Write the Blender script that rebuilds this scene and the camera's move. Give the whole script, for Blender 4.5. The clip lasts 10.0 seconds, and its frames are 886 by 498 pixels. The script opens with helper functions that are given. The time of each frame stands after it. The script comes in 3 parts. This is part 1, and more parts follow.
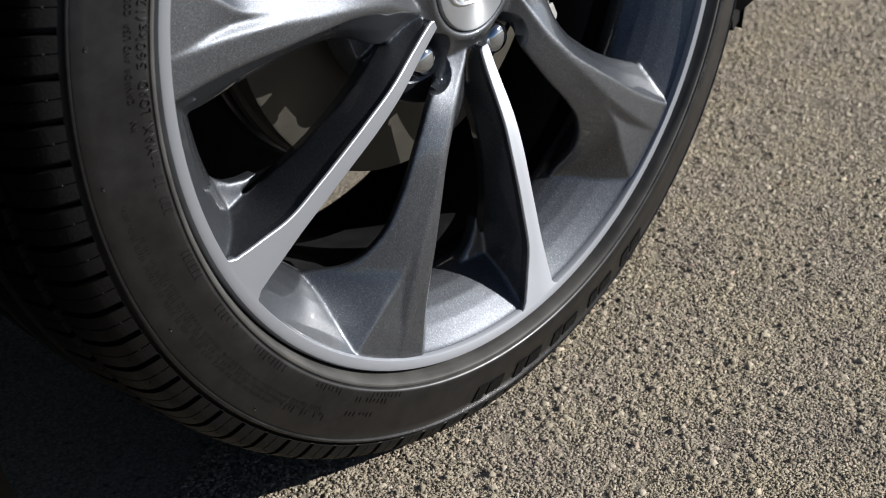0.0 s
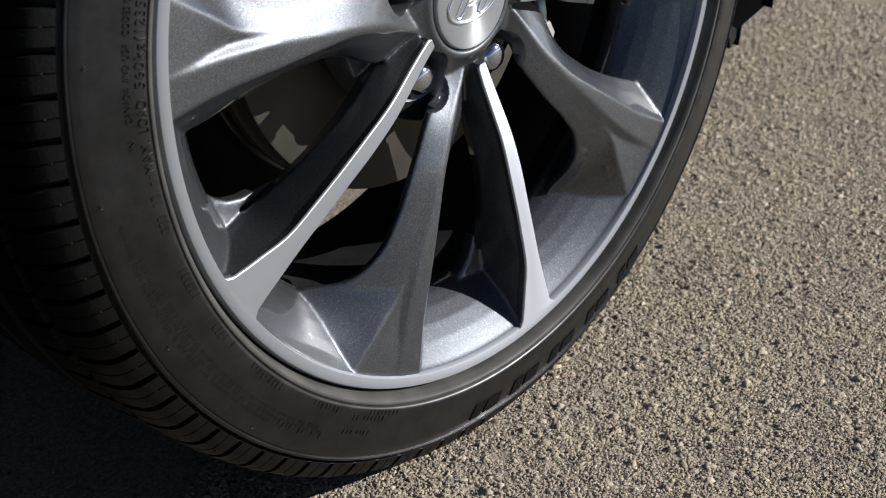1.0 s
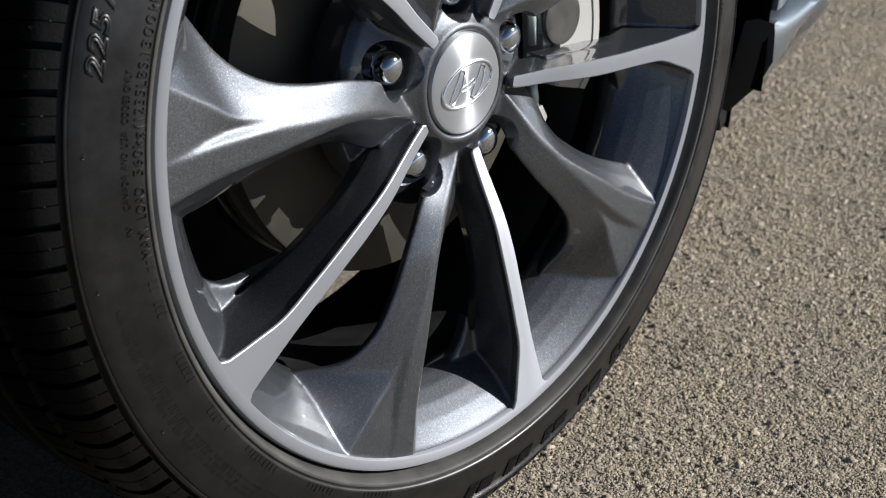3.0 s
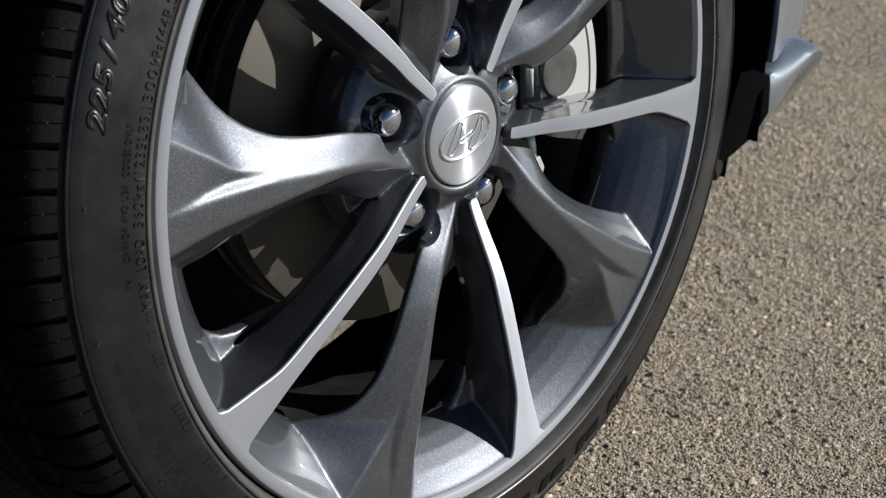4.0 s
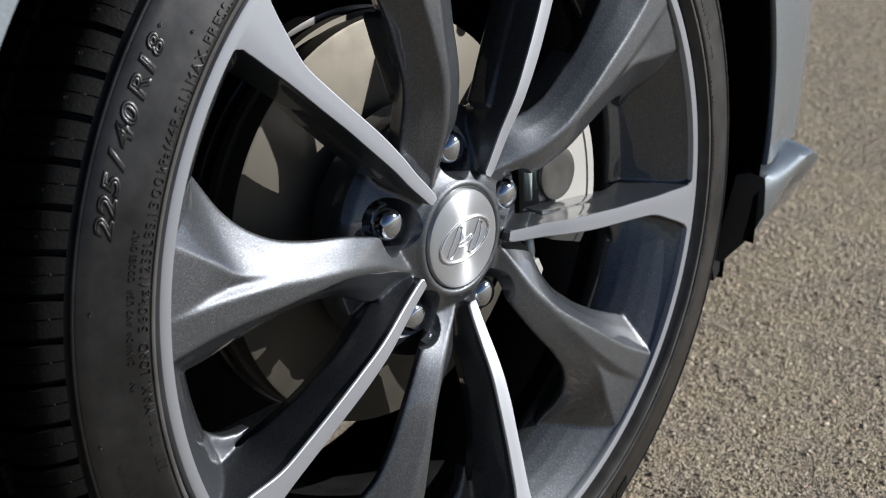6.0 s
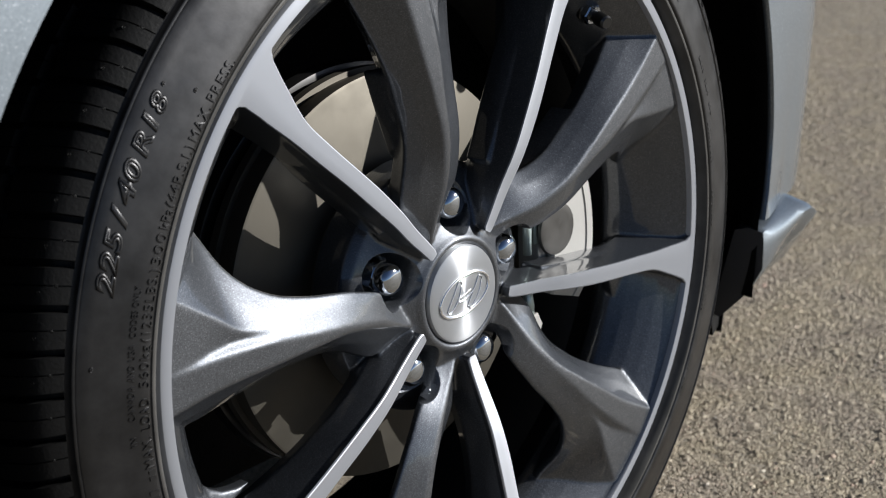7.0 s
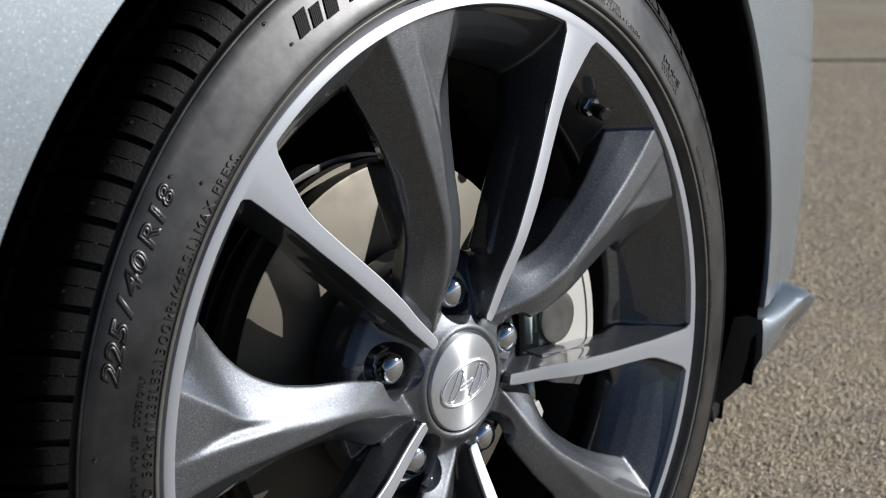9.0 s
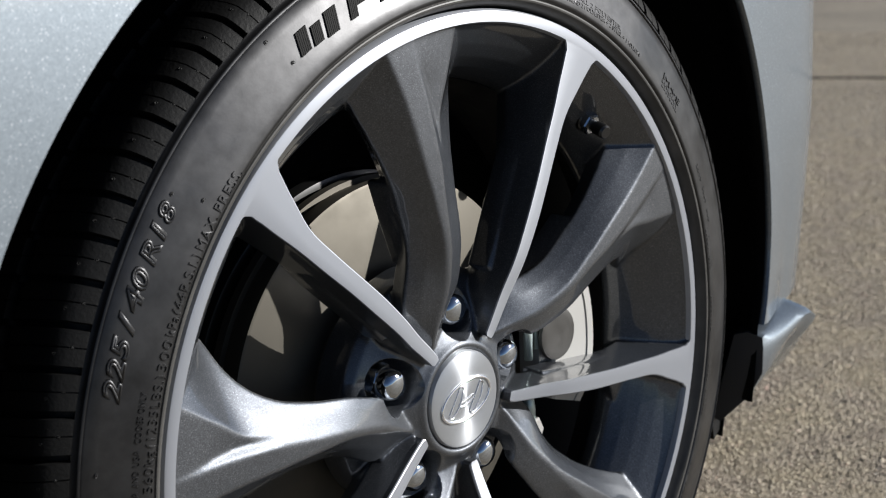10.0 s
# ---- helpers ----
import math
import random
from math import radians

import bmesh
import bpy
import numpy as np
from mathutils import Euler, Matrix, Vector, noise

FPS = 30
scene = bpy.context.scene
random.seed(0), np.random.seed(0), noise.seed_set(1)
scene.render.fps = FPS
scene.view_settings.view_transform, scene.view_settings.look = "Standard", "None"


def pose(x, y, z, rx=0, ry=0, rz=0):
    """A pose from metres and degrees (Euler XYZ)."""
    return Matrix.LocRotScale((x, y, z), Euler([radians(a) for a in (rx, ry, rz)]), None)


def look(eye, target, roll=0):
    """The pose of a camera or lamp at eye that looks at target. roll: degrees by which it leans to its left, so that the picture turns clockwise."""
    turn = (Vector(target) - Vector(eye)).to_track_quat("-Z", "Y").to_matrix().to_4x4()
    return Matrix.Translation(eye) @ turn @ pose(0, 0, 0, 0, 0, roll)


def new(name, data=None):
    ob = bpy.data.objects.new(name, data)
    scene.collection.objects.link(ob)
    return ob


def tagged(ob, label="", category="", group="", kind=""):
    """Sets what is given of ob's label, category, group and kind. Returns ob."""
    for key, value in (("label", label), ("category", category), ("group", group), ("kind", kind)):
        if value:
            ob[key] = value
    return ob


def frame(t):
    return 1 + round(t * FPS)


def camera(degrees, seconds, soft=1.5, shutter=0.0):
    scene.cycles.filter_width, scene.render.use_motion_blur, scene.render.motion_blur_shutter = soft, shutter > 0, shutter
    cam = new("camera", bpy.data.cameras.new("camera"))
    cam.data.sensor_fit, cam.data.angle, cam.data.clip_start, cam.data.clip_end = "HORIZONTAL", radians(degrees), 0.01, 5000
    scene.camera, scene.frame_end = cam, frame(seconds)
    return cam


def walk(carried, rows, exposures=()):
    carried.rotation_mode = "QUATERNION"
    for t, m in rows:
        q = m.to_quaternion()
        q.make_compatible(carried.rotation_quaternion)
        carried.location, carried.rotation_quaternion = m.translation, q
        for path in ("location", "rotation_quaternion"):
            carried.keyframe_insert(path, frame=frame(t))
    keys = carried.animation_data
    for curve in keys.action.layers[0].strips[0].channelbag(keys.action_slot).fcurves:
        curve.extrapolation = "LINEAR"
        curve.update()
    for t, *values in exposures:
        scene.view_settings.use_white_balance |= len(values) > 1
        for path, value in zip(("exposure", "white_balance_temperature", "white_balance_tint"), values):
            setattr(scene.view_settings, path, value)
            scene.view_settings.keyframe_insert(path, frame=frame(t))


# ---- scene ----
cam = camera(34.81, 10.0, 1.0)
cam.data.dof.use_dof, cam.data.dof.focus_distance, cam.data.dof.aperture_fstop = True, 0.84, 14.0
ROWS = [
    (0, -0.6112, -0.6481, 0.5883, 60.669, 3.299, -47.490),
    (0.5, -0.6107, -0.6479, 0.5896, 60.857, 3.239, -47.492),
    (1, -0.6104, -0.6478, 0.5913, 61.195, 3.195, -47.542),
    (1.5, -0.6107, -0.6478, 0.5933, 61.724, 3.085, -47.571),
    (2, -0.6112, -0.6484, 0.5956, 62.431, 3.066, -47.655),
    (2.5, -0.6120, -0.6494, 0.5982, 63.223, 3.045, -47.709),
    (4, -0.6146, -0.6537, 0.6072, 65.838, 2.890, -47.722),
    (4.5, -0.6160, -0.6556, 0.6099, 66.745, 2.870, -47.698),
    (5, -0.6178, -0.6576, 0.6125, 67.698, 2.815, -47.670),
    (5.5, -0.6192, -0.6593, 0.6149, 68.637, 2.847, -47.663),
    (7, -0.6224, -0.6620, 0.6216, 71.630, 2.710, -47.661),
    (7.5, -0.6240, -0.6635, 0.6239, 72.643, 2.661, -47.637),
    (8, -0.6258, -0.6650, 0.6259, 73.571, 2.690, -47.645),
    (8.5, -0.6272, -0.6663, 0.6275, 74.332, 2.677, -47.618),
    (9, -0.6282, -0.6678, 0.6284, 74.978, 2.700, -47.589),
    (9.5, -0.6291, -0.6693, 0.6291, 75.433, 2.707, -47.551),
    (10, -0.6298, -0.6708, 0.6294, 75.660, 2.682, -47.496),
]
walk(cam, [(t, pose(x, y, z, rx, ry, rz)) for t, x, y, z, rx, ry, rz in ROWS])

# ---- light ----
SUN_AZ, SUN_EL = -45.0, 21.0   # azimuth from +x towards +y, degrees
world = bpy.data.worlds.new("world")
scene.world = world
world.use_nodes = True
wn = world.node_tree.nodes
sky = wn.new("ShaderNodeTexSky")
sky.sky_type = "NISHITA"
sky.sun_disc = False
sky.air_density, sky.dust_density, sky.altitude = 0.45, 0.25, 300
sky.sun_elevation = radians(SUN_EL)
sky.sun_rotation = radians(90 - SUN_AZ)
world.node_tree.links.new(sky.outputs[0], wn["Background"].inputs[0])
wn["Background"].inputs[1].default_value = 0.05
sun_data = bpy.data.lights.new("sun", "SUN")
sun_data.energy, sun_data.angle, sun_data.color = 5.0, radians(0.53), (1.0, 0.982, 0.95)
sun = new("sun", sun_data)
s_dir = Vector((math.cos(radians(SUN_EL)) * math.cos(radians(SUN_AZ)), math.cos(radians(SUN_EL)) * math.sin(radians(SUN_AZ)), math.sin(radians(SUN_EL))))
sun.matrix_world = look(s_dir * 20, (0, 0, 0))
scene.view_settings.exposure = 0.68


# ---- materials ----
def material(name, base, rough=0.5, metal=0.0, **extra):
    m = bpy.data.materials.new(name)
    m.use_nodes = True
    b = m.node_tree.nodes["Principled BSDF"]
    b.inputs["Base Color"].default_value = (*base, 1)
    b.inputs["Roughness"].default_value = rough
    b.inputs["Metallic"].default_value = metal
    for key, value in extra.items():
        b.inputs[key.replace("_", " ")].default_value = value
    return m


def node(m, kind, **inputs):
    n = m.node_tree.nodes.new(kind)
    for key, value in inputs.items():
        n.inputs[key.replace("_", " ")].default_value = value
    return n


def link(m, a, ao, b, bi):
    m.node_tree.links.new(a.outputs[ao], b.inputs[bi])


def bsdf(m):
    return m.node_tree.nodes["Principled BSDF"]


def coords(m, scale=(1, 1, 1)):
    c = m.node_tree.nodes.new("ShaderNodeTexCoord")
    p = m.node_tree.nodes.new("ShaderNodeMapping")
    p.inputs["Scale"].default_value = scale
    link(m, c, "Object", p, 0)
    return p


def ramp(m, src, out, stops):
    r = m.node_tree.nodes.new("ShaderNodeValToRGB")
    while len(r.color_ramp.elements) < len(stops):
        r.color_ramp.elements.new(0.5)
    for e, (pos, col) in zip(r.color_ramp.elements, stops):
        e.position, e.color = pos, (*col, 1)
    link(m, src, out, r, 0)
    return r


def bump(m, src, out, strength, distance, chain=None):
    b = node(m, "ShaderNodeBump", Strength=strength, Distance=distance)
    link(m, src, out, b, "Height")
    if chain:
        link(m, chain, 0, b, "Normal")
    link(m, b, 0, bsdf(m), "Normal")
    return b


def noise_tex(m, scale, detail=4.0, rough=0.55, at=None):
    n = node(m, "ShaderNodeTexNoise", Scale=scale, Detail=detail, Roughness=rough)
    link(m, at or coords(m), 0, n, "Vector")
    return n


def grey(v):
    return (v, v, v)


def rough_var(m, scale, lo, hi):
    n = noise_tex(m, scale, 5)
    r = ramp(m, n, 0, [(0.35, grey(lo)), (0.65, grey(hi))])
    link(m, r, 0, bsdf(m), "Roughness")


# flake paint of the wheel: dark grey metallic under clear coat
paint = material("wheel_paint", (0.10, 0.104, 0.11), 0.44, 0.74, Coat_Weight=1.0, Coat_Roughness=0.03, Coat_IOR=1.58, Specular_IOR_Level=0.3)
fl = node(paint, "ShaderNodeTexVoronoi", Scale=2900)
link(paint, coords(paint), 0, fl, "Vector")
fc = ramp(paint, fl, "Color", [(0.0, (0.036, 0.040, 0.046)), (0.6, (0.070, 0.076, 0.087)), (0.85, (0.110, 0.117, 0.130)), (1.0, (0.26, 0.27, 0.29))])
link(paint, fc, 0, bsdf(paint), "Base Color")
nm = node(paint, "ShaderNodeBump", Strength=0.08, Distance=0.0004)
link(paint, fl, "Color", nm, "Height")
link(paint, nm, 0, bsdf(paint), "Normal")

# diamond-turned faces: bright aluminium with fine concentric lines under lacquer
machined = material("machined_aluminium", (0.315, 0.331, 0.366), 0.48, 0.58, Anisotropic=0.6, Anisotropic_Rotation=0.25, Coat_Weight=0.3, Coat_Roughness=0.08)
cc = node(machined, "ShaderNodeTexCoord")
sx = node(machined, "ShaderNodeVectorMath")
sx.operation = "MULTIPLY"
sx.inputs[1].default_value = (1, 0, 1)
link(machined, cc, "Object", sx, 0)
ln = node(machined, "ShaderNodeVectorMath")
ln.operation = "LENGTH"
link(machined, sx, 0, ln, 0)
mu = node(machined, "ShaderNodeMath")
mu.operation = "MULTIPLY"
mu.inputs[1].default_value = 2600
link(machined, ln, "Value", mu, 0)
n1 = node(machined, "ShaderNodeTexNoise", Scale=1.0, Detail=2)
n1.noise_dimensions = "1D"
link(machined, mu, 0, n1, "W")
bump(machined, n1, 0, 0.06, 0.0004)
lathe = node(machined, "ShaderNodeVectorMath")
lathe.operation = "CROSS_PRODUCT"
lathe.inputs[1].default_value = (0, 1, 0)
link(machined, sx, 0, lathe, 0)
turn = node(machined, "ShaderNodeVectorTransform")
turn.vector_type, turn.convert_from, turn.convert_to = "VECTOR", "OBJECT", "WORLD"
link(machined, lathe, 0, turn, 0)
link(machined, turn, 0, bsdf(machined), "Tangent")

brushed = material("brushed_cap", (0.44, 0.46, 0.49), 0.38, 0.75, Anisotropic=0.85, Anisotropic_Rotation=0.25)
tg = node(brushed, "ShaderNodeTangent")
tg.direction_type, tg.axis = "RADIAL", "Y"
link(brushed, tg, 0, bsdf(brushed), "Tangent")
badge_chrome = material("polished_badge", (0.85, 0.86, 0.88), 0.16, 0.9)
chrome = material("chrome", (0.50, 0.53, 0.57), 0.07, 1.0)
steel = material("brake_steel", (0.105, 0.097, 0.082), 0.54, 0.8, Specular_IOR_Level=0.3)
rough_var(steel, 60, 0.52, 0.60)
castm = material("cast_caliper", (0.33, 0.325, 0.31), 0.55, 0.2)
bump(castm, noise_tex(castm, 500), 0, 0.12, 0.0005)
boss_mat = material("worn_piston_boss", (0.045, 0.043, 0.040), 0.5, 0.3)
rough_var(boss_mat, 80, 0.4, 0.6)
rubber = material("tyre_rubber", (0.016, 0.016, 0.016), 0.55, Specular_IOR_Level=0.70, Specular_Tint=(0.97, 0.97, 1.0, 1.0))
rn = noise_tex(rubber, 9, 6)
rr = ramp(rubber, rn, 0, [(0.3, (0.002, 0.002, 0.0021)), (0.7, (0.004, 0.004, 0.0041))])
link(rubber, rr, 0, bsdf(rubber), "Base Color")
film_noise = noise_tex(rubber, 26, 7, 0.62)
link(rubber, ramp(rubber, film_noise, 0, [(0.32, grey(0.33)), (0.5, grey(0.40)), (0.68, grey(0.46))]), 0, bsdf(rubber), "Roughness")
link(rubber, ramp(rubber, noise_tex(rubber, 70, 6, 0.65), 0, [(0.32, grey(0.50)), (0.68, grey(0.78))]), 0, bsdf(rubber), "Specular IOR Level")
bump(rubber, noise_tex(rubber, 900, 2), 0, 0.04, 0.0003)
black = material("black_plastic", (0.004, 0.004, 0.0042), 0.6, Specular_IOR_Level=0.15)
rough_var(black, 40, 0.5, 0.75)
silver = material("silver_blue_paint", (0.40, 0.46, 0.51), 0.50, 0.85, Coat_Weight=0.8, Coat_Roughness=0.04)
sv = node(silver, "ShaderNodeTexVoronoi", Scale=1100)
link(silver, coords(silver), 0, sv, "Vector")
sc = ramp(silver, sv, "Color", [(0.0, (0.135, 0.157, 0.178)), (0.8, (0.172, 0.199, 0.225)), (1.0, (0.29, 0.32, 0.35))])
link(silver, sc, 0, bsdf(silver), "Base Color")

asphalt = material("asphalt", (0.17, 0.155, 0.135), 0.9)
a0 = node(asphalt, "ShaderNodeTexVoronoi", Scale=400)
acd = coords(asphalt)
link(asphalt, acd, 0, a0, "Vector")
acell = ramp(asphalt, a0, "Color", [(0.0, (0.22, 0.190, 0.148)), (0.35, (0.31, 0.272, 0.215)), (0.7, (0.38, 0.336, 0.268)), (1.0, (0.47, 0.42, 0.34))])
agap = ramp(asphalt, a0, "Distance", [(0.35, grey(1.0)), (0.85, grey(0.6))])
a1 = noise_tex(asphalt, 420, 5, 0.7, acd)
afine = ramp(asphalt, a1, 0, [(0.3, grey(0.6)), (0.65, grey(1.05))])
a2 = noise_tex(asphalt, 2.4, 5, 0.55, acd)
a3 = noise_tex(asphalt, 150, 3, 0.6, acd)
apit = ramp(asphalt, a3, 0, [(0.30, grey(0.32)), (0.40, grey(1.0))])
apatch = ramp(asphalt, a2, 0, [(0.3, (0.78, 0.77, 0.76)), (0.7, (1.08, 1.06, 1.03))])


def times(m, a, ao, b, bo):
    n = node(m, "ShaderNodeMix")
    n.data_type, n.blend_type = "RGBA", "MULTIPLY"
    n.inputs[0].default_value = 1.0
    link(m, a, ao, n, 6)
    link(m, b, bo, n, 7)
    return n


ab = times(asphalt, times(asphalt, times(asphalt, acell, 0, agap, 0), 2, afine, 0), 2, apatch, 0)
ab = times(asphalt, ab, 2, apit, 0)
link(asphalt, ab, 2, bsdf(asphalt), "Base Color")
bb = bump(asphalt, agap, 0, 0.6, 0.0014)
bc = bump(asphalt, apit, 0, 0.6, 0.0025, bb)
bump(asphalt, a1, 0, 0.5, 0.0010, bc)
stone_mat = material("aggregate", (0.3, 0.28, 0.24), 0.85)
gi = stone_mat.node_tree.nodes.new("ShaderNodeNewGeometry")
gr = ramp(stone_mat, gi, "Random Per Island", [(0.0, (0.27, 0.227, 0.170)), (0.25, (0.375, 0.322, 0.243)), (0.65, (0.43, 0.372, 0.285)), (0.92, (0.50, 0.436, 0.34)), (0.95, (0.46, 0.33, 0.26)), (1.0, (0.60, 0.55, 0.46))])
gn = noise_tex(stone_mat, 500, 4)
gm = node(stone_mat, "ShaderNodeMix")
gm.data_type, gm.blend_type = "RGBA", "MULTIPLY"
gm.inputs[0].default_value = 0.3
link(stone_mat, gr, 0, gm, 6)
link(stone_mat, ramp(stone_mat, gn, 0, [(0.3, grey(0.55)), (0.7, grey(1.0))]), 0, gm, 7)
gp = times(stone_mat, gm, 2, ramp(stone_mat, noise_tex(stone_mat, 13, 3, 0.5), 0, [(0.36, (0.92, 0.915, 0.95)), (0.5, (1.0, 1.0, 1.0)), (0.64, (1.05, 1.045, 1.0))]), 0)
link(stone_mat, gp, 2, bsdf(stone_mat), "Base Color")
bump(stone_mat, gn, 0, 0.5, 0.001)


# ---- helpers for building ----
def mesh_of(name, verts, faces, mat, smooth=True):
    me = bpy.data.meshes.new(name)
    me.from_pydata([tuple(v) for v in verts], [], faces)
    me.materials.append(mat)
    me.polygons.foreach_set("use_smooth", [smooth] * len(me.polygons))
    me.update()
    return me


def put(name, me, parent=None, label=""):
    ob = new(name, me)
    if parent:
        ob.parent = parent
    if label:
        ob["label"] = label
    return ob


def sharpen(me, degrees=35):
    """Marks edges sharper than that as creases in the shading."""
    bm = bmesh.new()
    bm.from_mesh(me)
    bm.normal_update()
    for e in bm.edges:
        if len(e.link_faces) == 2 and e.calc_face_angle(0) > radians(degrees):
            e.smooth = False
    bm.to_mesh(me)
    bm.free()


def revolve(name, profile, mat, n=180, sharp=40, closed=False):
    """A ring about the wheel's axle (y) from (radius, y) pairs."""
    a = np.linspace(0, 2 * np.pi, n, endpoint=False)
    p = np.array(profile)
    k = len(p)
    v = np.stack([np.outer(np.cos(a), p[:, 0]), np.tile(p[:, 1], (n, 1)), np.outer(np.sin(a), p[:, 0])], -1).reshape(-1, 3)
    f = []
    last = k if closed else k - 1
    for i in range(n):
        j = (i + 1) % n
        for q in range(last):
            w = (q + 1) % k
            f.append((i * k + q, i * k + w, j * k + w, j * k + q))
    me = mesh_of(name, v, f, mat)
    sharpen(me, sharp)
    return me


def polar(r, deg, y):
    return (r * math.cos(radians(deg)), y, r * math.sin(radians(deg)))


def curve_through(knots, values, at):
    """Smooth curve through knots (cubic Hermite, monotone-friendly slopes)."""
    k, v, at = np.array(knots, float), np.array(values, float), np.atleast_1d(np.array(at, float))
    d = np.diff(v) / np.diff(k)
    m = np.empty(len(k))
    m[0], m[-1] = d[0], d[-1]
    m[1:-1] = (d[1:] * np.diff(k)[:-1] + d[:-1] * np.diff(k)[1:]) / (k[2:] - k[:-2])
    i = np.clip(np.searchsorted(k, at) - 1, 0, len(k) - 2)
    h = k[i + 1] - k[i]
    t = np.clip((at - k[i]) / h, 0, 1)
    return ((1 + 2 * t) * (1 - t) ** 2 * v[i] + t * (1 - t) ** 2 * h * m[i] + t * t * (3 - 2 * t) * v[i + 1] + t * t * (t - 1) * h * m[i + 1])


def loft(name, sections, mat, sharp=38, caps=True):
    """A solid from a row of closed sections with equally many points."""
    k = len(sections[0])
    v = [p for s in sections for p in s]
    f = []
    for i in range(len(sections) - 1):
        for q in range(k):
            w = (q + 1) % k
            f.append((i * k + q, (i + 1) * k + q, (i + 1) * k + w, i * k + w))
    if caps:
        f.append(tuple(range(k)))
        f.append(tuple(reversed(range((len(sections) - 1) * k, len(sections) * k))))
    me = mesh_of(name, v, f, mat)
    bm = bmesh.new()
    bm.from_mesh(me)
    bmesh.ops.recalc_face_normals(bm, faces=bm.faces)
    bm.to_mesh(me)
    bm.free()
    sharpen(me, sharp)
    return me


# ---- car ----
HUB = 0.311
car = tagged(new("car"), "silver-blue metallic car parked on sunlit asphalt, seen at its front wheel", "car")

# wheel casting: rim lip, hub and ten spokes are cast in one and then parted by region
KN = [0.045, 0.07, 0.095, 0.12, 0.145, 0.17, 0.195, 0.215, 0.230, 0.2365, 0.2402, 0.2425]
FACE_A = [62.4, 64.2, 64.7, 65.0, 65.0, 65.2, 65.3, 65.6, 65.8, 66.1, 67.2, 70.0]
FACE_B = [53.4, 57.2, 58.8, 59.7, 60.6, 61.2, 61.3, 60.0, 59.0, 58.4, 57.3, 54.6]
FACE_Y = [-0.0955, -0.0998, -0.1050, -0.1071, -0.1077, -0.1076, -0.1076, -0.1076, -0.1078, -0.1079, -0.1079, -0.1079]
BACK_Y = [-0.070, -0.074, -0.080, -0.082, -0.080, -0.075, -0.068, -0.062, -0.058, -0.058, -0.058, -0.058]
FACE_STEPS = np.append(np.linspace(0.045, 0.232, 60), np.linspace(0.2335, 0.2425, 12))
STEPS = np.linspace(0.045, 0.2410, 80)


def turned_body():
    fa, fb, fy, by = [curve_through(KN, q, FACE_STEPS) for q in (FACE_A, FACE_B, FACE_Y, BACK_Y)]
    rows = []
    for r, a, b, y, e in zip(FACE_STEPS, fa, fb, fy, by):
        d = lambda mm: math.degrees(mm / 1000 / r)
        rows.append([polar(r, a - d(0.2), y + 0.0012), polar(r, a + d(1.0), y * 0.6 + e * 0.4), polar(r, a + d(2.6), e), polar(r, a * 0.7 + b * 0.3, e + 0.013),
                     polar(r, b * 0.7 + a * 0.3, e + 0.013), polar(r, b - d(3.2), e), polar(r, b - d(1.2), y * 0.6 + e * 0.4), polar(r, b + d(0.2), y + 0.0012)])
    return loft("spoke", rows, paint)


def turned_face():
    """The bright face: flat top, small chamfer, and a short painted skirt into the casting."""
    fa, fb, fy = curve_through(KN, FACE_A, FACE_STEPS), curve_through(KN, FACE_B, FACE_STEPS), curve_through(KN, FACE_Y, FACE_STEPS)
    rows = []
    for r, a, b, y in zip(FACE_STEPS, fa, fb, fy):
        d = lambda mm: math.degrees(mm / 1000 / r)
        rows.append([polar(r, a + d(0.2), y + 0.008), polar(r, a + d(0.3), y + 0.0012), polar(r, a, y + 0.0001), polar(r, a - d(0.6), y), polar(r, (a + b) / 2, y),
                     polar(r, b + d(0.6), y), polar(r, b, y + 0.0003), polar(r, b - d(0.5), y + 0.0012), polar(r, b - d(0.2), y + 0.008)])
    k = 9
    # round off the tip at the hub
    tip = []
    for q, p in enumerate(rows[0]):
        m = np.array(rows[0][4])
        inward = -0.0022 * math.cos((q - 4) / 4 * 1.2)
        tip.append(tuple(np.array(p) * 0.75 + m * 0.25 + np.array([m[0], 0, m[2]]) / 0.045 * inward))
    foot = [(x, y + 0.006, z) for x, y, z in tip]
    rows = [foot, tip] + rows
    v = [p for s in rows for p in s]
    f = [(i * k + q, i * k + q + 1, (i + 1) * k + q + 1, (i + 1) * k + q) for i in range(len(rows) - 1) for q in range(k - 1)]
    me = mesh_of("machined_face", v, f, machined)
    me.materials.append(paint)
    for p in me.polygons:
        if p.index % 8 in (0, 7) or p.index < 8:
            p.material_index = 1
    sharpen(me, 25)
    return me


RIDGE_KN = [0.045, 0.060, 0.075, 0.10, 0.14, 0.165, 0.19, 0.2075, 0.225, 0.2405]
# lines along a wedge spoke, each as angle and depth: its ridge, the inner edge of the ridge strip,
# the two edges of the flat triangle that opens towards the rim, and the spoke's two sides
RIDGE_A = [48.0, 38.8, 33.2, 30.2, 30.9, 31.7, 32.2, 32.7, 33.5, 34.2]
RIDGE_Y = [-0.0880, -0.0925, -0.0972, -0.1022, -0.1052, -0.1058, -0.1058, -0.1056, -0.1055, -0.1054]
STRIP_A = [46.0, 36.5, 31.0, 28.4, 27.5, 27.3, 27.6, 28.0, 28.6, 29.0]
STRIP_Y = [-0.0880, -0.0926, -0.0974, -0.1025, -0.1056, -0.1062, -0.1062, -0.1061, -0.1059, -0.1056]
